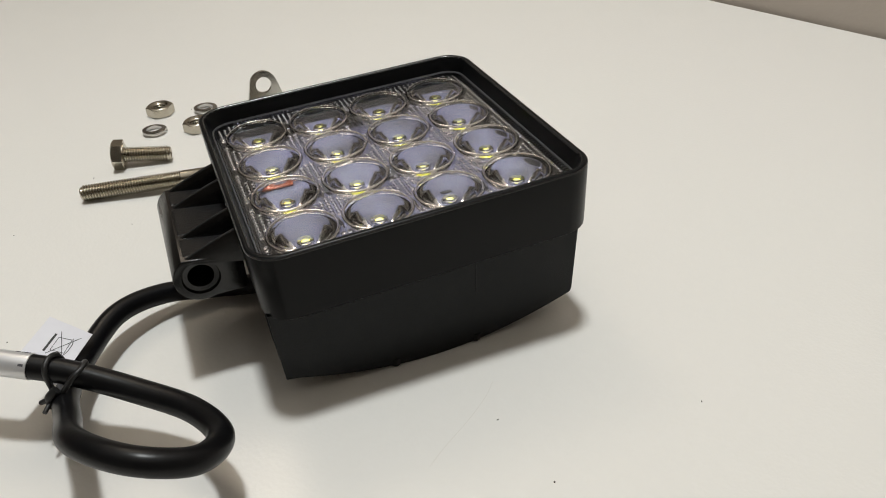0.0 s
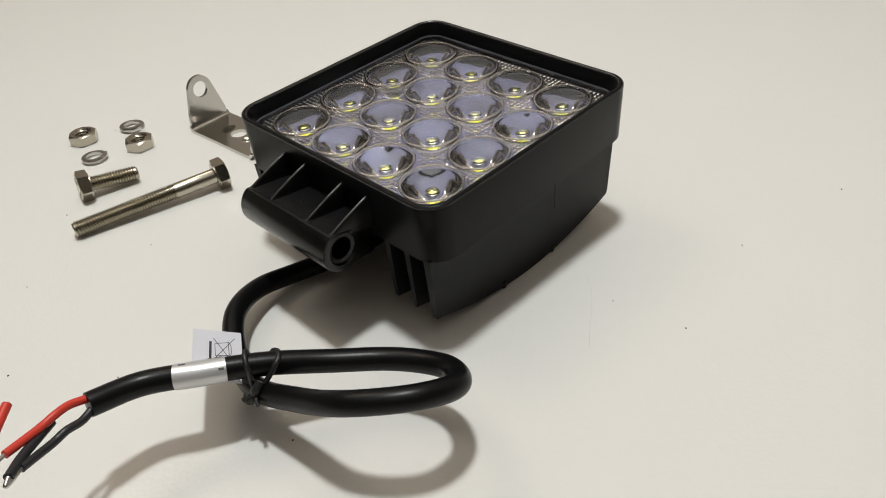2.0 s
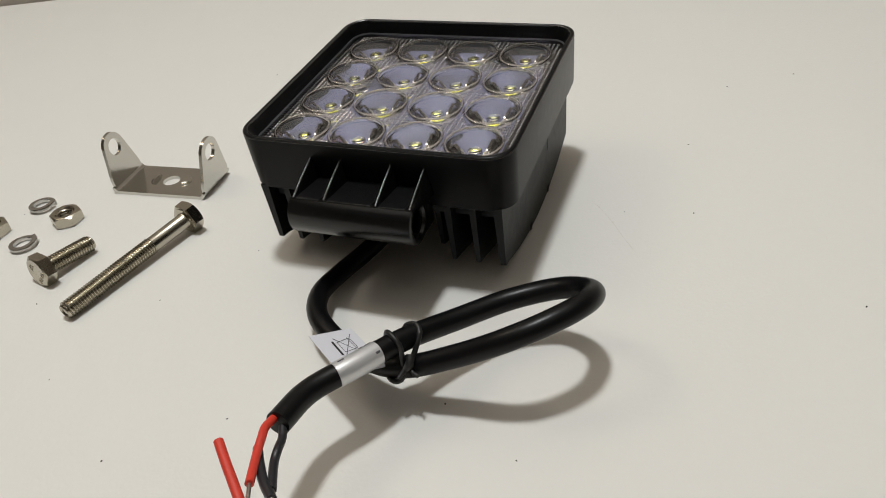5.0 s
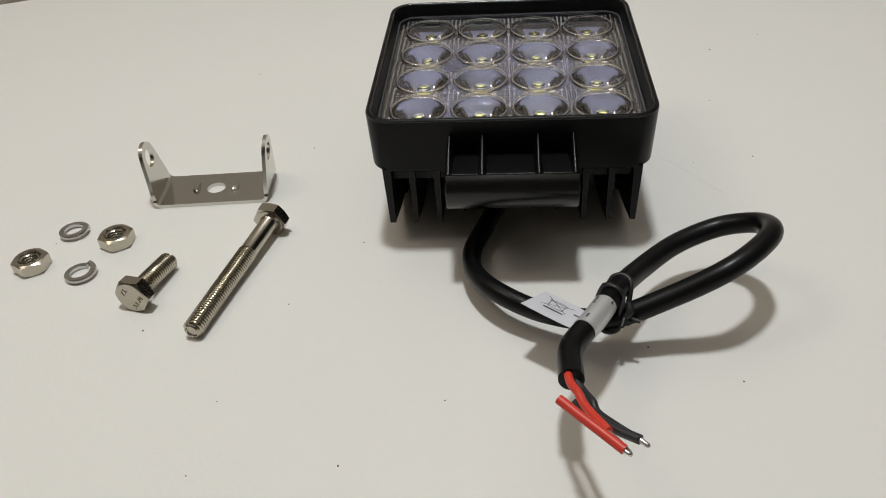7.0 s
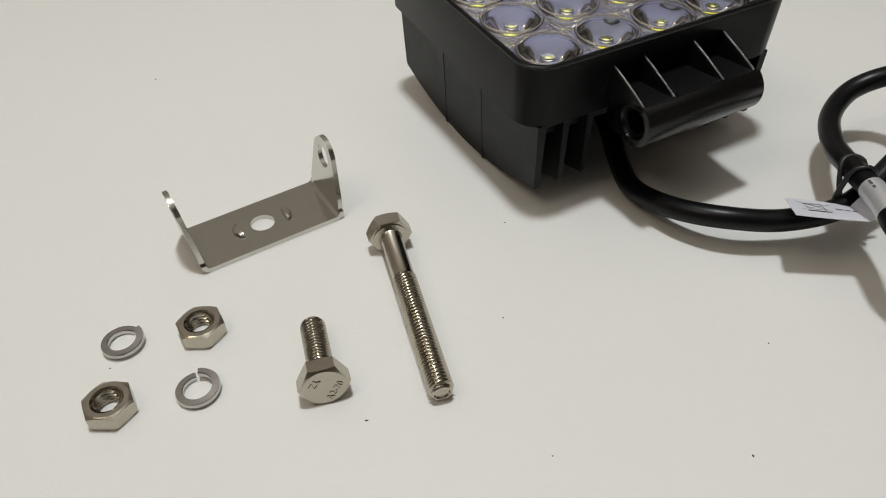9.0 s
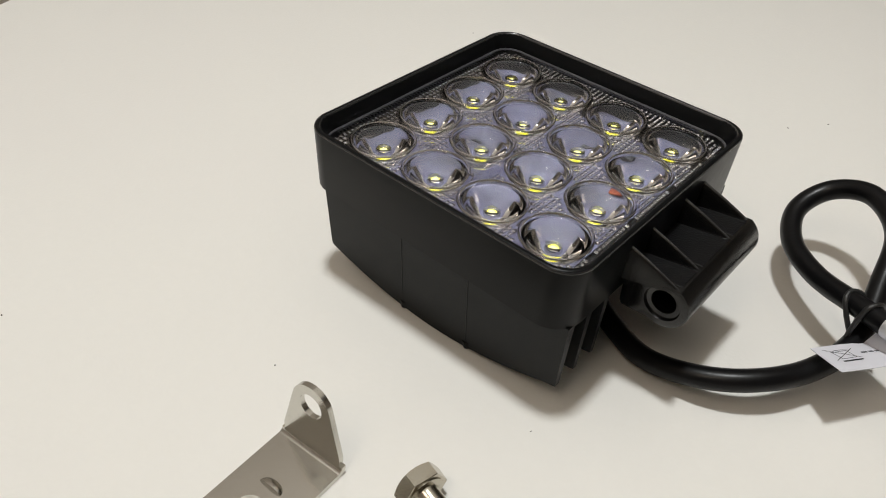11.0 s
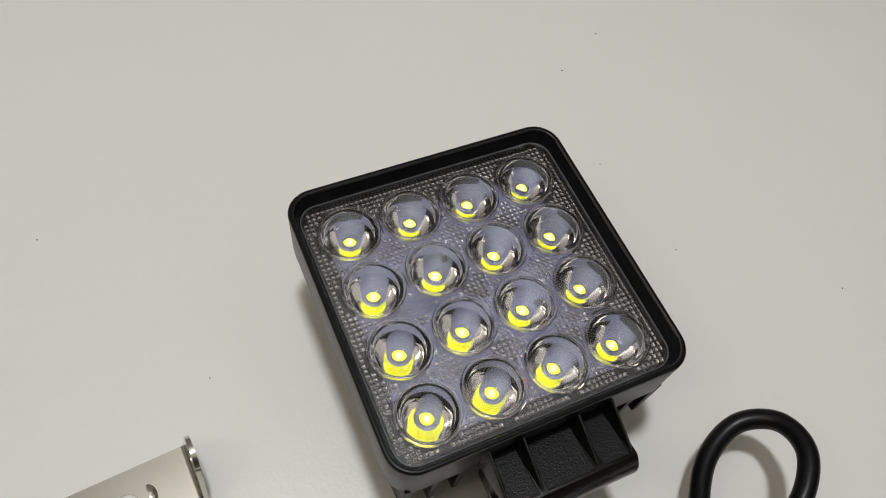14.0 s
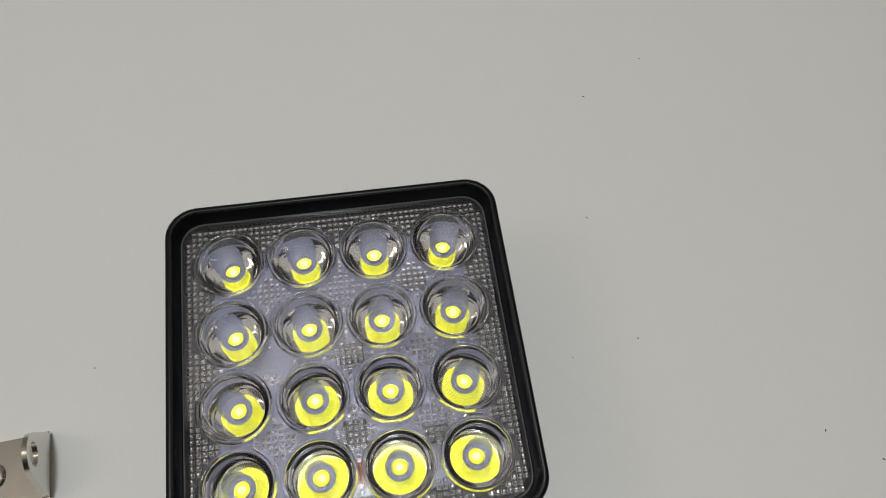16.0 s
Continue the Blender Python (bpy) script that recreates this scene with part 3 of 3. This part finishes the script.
flag = part("label_flag", flag_patch(0, 1, 0, 1, 0.0, 0.00018), PAPER, cable, "white label flag with a crossed-out bin symbol", smooth=40)
ink = bmesh.new()
flag_stroke([(0.36, 0.17), (0.36, 0.42)], 0.00036, ink)
flag_stroke([(0.42, 0.12), (0.80, 0.46)], 0.00010, ink)
flag_stroke([(0.42, 0.44), (0.86, 0.10)], 0.00010, ink)
flag_stroke([(0.45, 0.20), (0.72, 0.17), (0.74, 0.36), (0.46, 0.38), (0.45, 0.20)], 0.00009, ink)
flag_stroke([(0.72, 0.15), (0.78, 0.22), (0.78, 0.33), (0.74, 0.40)], 0.00009, ink)
part("bin_symbol", ink, INK, flag, "black crossed-out bin symbol")
ink = bmesh.new()
for k, (v0, v1) in enumerate(((0.50, 0.58), (0.60, 0.66), (0.68, 0.73))):
    flag_stroke([(0.60, v0), (0.60, v1)], 0.00042, ink)
part("print", ink, INK_GREY, flag, "small illegible print")

# black twist tie holding the loop together
tie = thing("twist_tie", "black twist tie wound round two strands of cable", "cable tie")


def wrap(mid_a, mid_b, along, lean):
    """A closed band round two strands."""
    axis = (mid_a - mid_b).normalized()
    along = (along - axis * along.dot(axis)).normalized()
    out = axis.cross(along).normalized()
    half, r = (mid_a - mid_b).length / 2, 0.0044
    pts = []
    for k in range(28):
        a = 2 * math.pi * k / 28
        c, s = math.cos(a), math.sin(a)
        pts.append((mid_a + mid_b) / 2 + axis * (c * r + half * max(-1, min(1, 1.6 * c))) + out * (s * r) + along * (lean * c))
    return pts + pts[:2]


up, low = line[round(14.98 * PER)], line[round(7.1 * PER)]
ahead = (line[15 * PER + 2] - line[15 * PER - 2]).normalized()
part("band", tube(wrap(up + ahead * 0.0042, low + Vector((-0.002, 0.0005, 0)), ahead, 0.001), 0.0009, 8), TIE, tie, smooth=60)
part("band", tube(wrap(up - ahead * 0.0008, low, ahead, -0.0025), 0.0009, 8), TIE, tie, smooth=60)
knot = (up + low) / 2 + Vector((0.0036, -0.0040, -0.0005))
part("twist", tube(spline([knot + Vector((0.0005, 0.0015, 0.003)), knot + Vector((0.0008, -0.0008, 0.0012)), knot + Vector((-0.0003, -0.0012, -0.001)), knot + Vector((0.0012, -0.0022, -0.0028))], 8), 0.0012, 8, wobble=0.5), TIE, tie, smooth=60)
part("tail", tube(spline([knot, knot + Vector((0.002, -0.002, -0.001)), knot + Vector((0.0042, -0.0030, -0.0012))], 6), 0.0007, 8), TIE, tie, smooth=60)
part("tail", tube(spline([knot, knot + Vector((-0.001, -0.002, -0.001)), knot + Vector((-0.0020, -0.0045, -0.0022))], 6), 0.0008, 8), TIE, tie, smooth=60)

# ---------------------------------------------------------------- hardware


def hexagon(flats, z, clip=None, n=48, turn=0.0):
    ring = []
    for k in range(n):
        a = 2 * math.pi * k / n
        b = (a + math.pi / 6) % (math.pi / 3) - math.pi / 6
        r = flats / 2 / math.cos(b)
        if clip:
            r = min(r, clip)
        ring.append((r * math.cos(a + turn), r * math.sin(a + turn), z))
    return ring


def chamfered_hexagon(flats, z, fall, start, n=48):
    """The edge that a shallow cone cuts on a hexagon: it falls towards the corners."""
    return [(x, y, z + fall * max(0.0, math.hypot(x, y) - start)) for x, y, _ in hexagon(flats, z, n=n)]


def thread_rings(z0, z1, major, minor, pitch, n=28, outward=True):
    rings = []
    steps = int((z1 - z0) / pitch * 6)
    for i in range(steps + 1):
        z = z0 + (z1 - z0) * i / steps
        fade = min(1, (z1 - z) / (0.8 * pitch) + 0.15) if outward else 1
        ring = []
        for k in range(n):
            f = (z / pitch - k / n) % 1
            wave = min(1.0, max(0.0, 1.35 * (1 - abs(2 * f - 1)) - 0.12))
            r = minor + (major - minor) * wave * fade
            ring.append((r * math.cos(2 * math.pi * k / n), r * math.sin(2 * math.pi * k / n), z))
        rings.append(ring)
    return rings


def hex_bolt(length, plain_shank, place, label):
    """Head's outer face at the origin, shank along +z."""
    bolt = thing("hex_bolt", label, "bolt", place)
    k = 0.0053
    head = part("head", loft([circle(0.0058, 0.00005, 48), circle(0.0061, 0.0, 48), circle(0.0063, 0.0001, 48), chamfered_hexagon(0.0132, 0.0001, 0.55, 0.0062), chamfered_hexagon(0.0130, k - 0.0001, -0.1, 0.0062), hexagon(0.0127, k)], cap_first=True, cap_last=True), STEEL, bolt, smooth=22)
    part("flange", loft([circle(0.0058, k, 32), circle(0.0058, k + 0.0004, 32), circle(0.0041, k + 0.0006, 32)], cap_last=True), STEEL, bolt, smooth=30)
    start = k + 0.0004
    if plain_shank:
        part("shank", loft([circle(0.0040, start, 28), circle(0.0036, start + 0.0008, 28), circle(0.0036, start + plain_shank, 28)], cap_first=True, cap_last=True), STEEL, bolt, smooth=40)
    part("thread", loft([circle(0.0034, start + plain_shank - 0.0004, 28)] + thread_rings(start + plain_shank, k + length, 0.0039, 0.0030, 0.00125) + [circle(0.0028, k + length + 0.0004, 28), circle(0.0024, k + length + 0.0004, 28), circle(0.0021, k + length - 0.0001, 28)], cap_first=True, cap_last=True), STEEL, bolt, "threaded steel shank", smooth=45)
    return bolt, head


def along(eye, target, spin=0.0):
    """A pose whose +z runs from eye to target."""
    d = Vector(target) - Vector(eye)
    return Matrix.Translation(eye) @ d.to_track_quat("Z", "Y").to_matrix().to_4x4() @ pose(0, 0, 0, 0, 0, spin)


long_head, long_end = Vector((-0.1022, -0.0402, 0.0066)), Vector((-0.1177, -0.1096, 0.0040))
hex_bolt(0.0655, 0.0195, along(long_head, long_end, 30), "long steel hex bolt with a half-threaded shank lying on the table")
short_head, short_end = Vector((-0.1462, -0.0936, 0.0067)), Vector((-0.1402, -0.0668, 0.0041))
bolt, head = hex_bolt(0.0220, 0.0, along(short_head, short_end, 30), "short fully threaded steel hex bolt lying on the table")
for text, y, turn in (("A2-70", -0.0034, 0), ("YZ", 0.0034, 180)):
    t = part("stamp", lettering(text, 0.0029, 0.00020), STEEL, head, "raised grade stamp on the head")
    t.matrix_basis = pose(0, 0, 0, 180, 0, 97) @ pose(0, y, 0.0000, 0, 0, turn)


def hex_nut(place):
    nut = thing("hex_nut", "plain steel hex nut lying flat on the table", "nut", place, "loose fasteners on the table")
    h = 0.0056
    outer = [circle(0.0046, 0.0, 48), circle(0.0061, 0.0, 48), circle(0.0063, 0.0001, 48), chamfered_hexagon(0.0132, 0.0001, 0.55, 0.0062), chamfered_hexagon(0.0132, h - 0.0001, -0.55, 0.0062), circle(0.0063, h - 0.0001, 48), circle(0.0061, h, 48), circle(0.0047, h, 48), circle(0.0042, h - 0.0006, 48)]
    part("body", loft(outer + [circle(0.0042, 0.0005, 48)], closed=True), STEEL, nut, smooth=22)
    part("thread", loft(list(reversed(thread_rings(0.0004, h - 0.0005, 0.0042, 0.0034, 0.00125, 48, False)))), STEEL, nut, "threaded steel bore", smooth=70)
    return nut


hex_nut(pose(-0.2012, -0.0663, 0, 0, 0, 0))
hex_nut(pose(-0.1705, -0.0499, 0, 0, 0, 2))


def spring_washer(place):
    washer = thing("spring_washer", "dull grey split spring washer lying flat on the table", "washer", place, "loose fasteners on the table")
    rings, n = [], 44
    for k in range(n + 1):
        f = k / n
        a = 2 * math.pi * (0.012 + 0.972 * f)
        z = 0.0016 * f
        c, s = math.cos(a), math.sin(a)
        rings.append([(r * c, r * s, z + h) for r, h in ((0.0043, 0.0002), (0.0045, 0), (0.0062, 0), (0.0065, 0.0003), (0.0065, 0.0014), (0.0063, 0.0017), (0.0045, 0.0018), (0.0043, 0.0016))])
    part("coil", loft(rings, cap_first=True, cap_last=True), WASHER, washer, smooth=35)
    return washer


spring_washer(pose(-0.1933, -0.0425, 0, 0, 0, 30))
spring_washer(pose(-0.1776, -0.0718, 0, 0, 0, 78))

# mounting bracket: a bent strip with two eared uprights
BRACKET = pose(-0.1379, -0.0102, 0, 0, 0, 4.0)
bracket = thing("mounting_bracket", "U-shaped stainless steel mounting bracket standing on the table", "bracket", BRACKET)
T, HALF, WIDE = 0.0017, 0.0265, 0.0123


def plate_with_hole(outer, inner, lo, hi, place):
    """A sheet between two offsets with one hole; outer and inner have equal length."""
    return loft([[place(a, b, lo) for a, b in inner], [place(a, b, lo) for a, b in outer], [place(a, b, hi) for a, b in outer], [place(a, b, hi) for a, b in inner]], closed=True)


def polar_outline(radius_at, n=64):
    return [(radius_at(2 * math.pi * k / n) * math.cos(2 * math.pi * k / n), radius_at(2 * math.pi * k / n) * math.sin(2 * math.pi * k / n)) for k in range(n)]


BEND = 0.0032


def base_radius(a):
    return min((HALF - BEND) / max(abs(math.cos(a)), 1e-6), WIDE / max(abs(math.sin(a)), 1e-6))


angles = sorted([2 * math.pi * k / 64 for k in range(64)] + [s * math.atan2(WIDE, HALF - BEND) + o for s, o in ((1, 0), (-1, math.pi), (1, math.pi), (-1, 2 * math.pi))])
outer = [(base_radius(a) * math.cos(a), base_radius(a) * math.sin(a)) for a in angles]
inner = [(0.0043 * math.cos(a), 0.0043 * math.sin(a)) for a in angles]
base = part("base", plate_with_hole(outer, inner, 0.0, T, lambda a, b, c: (a, b, c)), SHEET, bracket, smooth=30)
for s in (-1, 1):
    # raised half-moon dimple
    bm = bmesh.new()
    rings = []
    for k, (sc, z) in enumerate(((1.0, T), (0.9, T + 0.0007), (0.6, T + 0.0013), (0.25, T + 0.0015))):
        ring_pts = []
        for q in range(20):
            a = math.pi * q / 19 - math.pi / 2
            ring_pts.append((s * (0.0082 + (0.0028 * math.cos(a) * sc)), 0.0042 * math.sin(a) * sc, z))
        rings.append(ring_pts)
    loft(rings, cap_last=True, bm=bm)
    part("dimple", bm, SHEET, base, smooth=50)
    # bend between base and upright
    rows = []
    for k in range(7):
        a = math.pi / 2 * k / 6
        row = []
        for r in (BEND, BEND - T):
            row.append((s * (HALF - BEND + r * math.sin(a)), BEND - r * math.cos(a)))
        rows.append(row)
    bm = bmesh.new()
    loft([[(o[0], -WIDE, o[1]), (o[0], WIDE, o[1]), (i[0], WIDE, i[1]), (i[0], -WIDE, i[1])] for o, i in rows], cap_first=True, cap_last=True, bm=bm)
    part("bend", bm, SHEET, bracket, smooth=60)

    # upright ear with a round head and a bolt hole
    EAR_Z, EAR_R = 0.0200, 0.0073
    low_z = BEND

    def ear_radius(a):
        c, sn = math.cos(a), math.sin(a)
        best = EAR_R
        if sn < 0:
            best = min((EAR_Z - low_z) / -sn, 1.0)
        # tapering flanks
        for side in (-1, 1):
            nx, nz = side * 0.966, 0.259
            dist = EAR_R
            along_n = c * nx + sn * nz
            if along_n > 1e-6 and sn < 0.259:
                best = min(best if sn < 0 else 1.0, dist / along_n)
        if sn >= 0.259:
            best = EAR_R
        return min(best, WIDE / max(abs(c), 1e-6))

    ear_angles = sorted([2 * math.pi * k / 64 for k in range(64)])
    o = [(ear_radius(a) * math.cos(a), EAR_Z + ear_radius(a) * math.sin(a)) for a in ear_angles]
    i = [(0.0042 * math.cos(a), EAR_Z + 0.0042 * math.sin(a)) for a in ear_angles]
    part("upright", plate_with_hole(o, i, s * (HALF - T), s * HALF, lambda a, b, c: (c + s * 0.10 * (b - low_z), a, b)), SHEET, bracket, smooth=30)

# ---------------------------------------------------------------- dust on the table
SPECKS = [(-0.0546, -0.1647), (-0.1015, -0.1689), (0.0466, -0.1139), (0.0753, -0.1298), (0.0850, 0.0057), (0.1049, 0.0662), (0.1128, 0.0100), (0.1930, -0.0495),
          (-0.0230, -0.1384), (-0.1391, -0.1047), (-0.1990, -0.0498), (-0.0984, 0.0270), (0.1180, 0.1290), (0.1500, 0.1480), (-0.1484, 0.1152), (0.1749, -0.0360), (-0.0622, -0.0519), (-0.0862, -0.0905), (-0.1004, -0.1392)]
bm = bmesh.new()
for k, (x, y) in enumerate(SPECKS):
    r = random.uniform(0.00022, 0.00045)
    turn = random.uniform(0, 6.28)
    stretch = random.uniform(1.0, 2.4)
    rings = []
    for sc, z in ((1, 0.00002), (0.8, r * 0.5), (0.3, r * 0.8)):
        rings.append([(x + sc * r * (stretch * math.cos(a) * math.cos(turn) - math.sin(a) * math.sin(turn)) * 0.7, y + sc * r * (stretch * math.cos(a) * math.sin(turn) + math.sin(a) * math.cos(turn)) * 0.7, z) for a in [2 * math.pi * q / 7 for q in range(7)]])
    loft(rings, cap_first=True, cap_last=True, bm=bm)
tagged(part("dust_specks", bm, DUST), "tiny dark specks of dust scattered on the table", "dust", kind="stuff")


# a fine hair on the table
hair = tube(spline([(0.0700, 0.0110, 0.0001), (0.0750, 0.0060, 0.00012), (0.0810, -0.0020, 0.0001), (0.0880, -0.0130, 0.00012), (0.0930, -0.0200, 0.0001)], 8), 0.000025, 5)
tagged(part("hair", hair, HAIR), "single fine pale brown hair lying on the table", "hair")
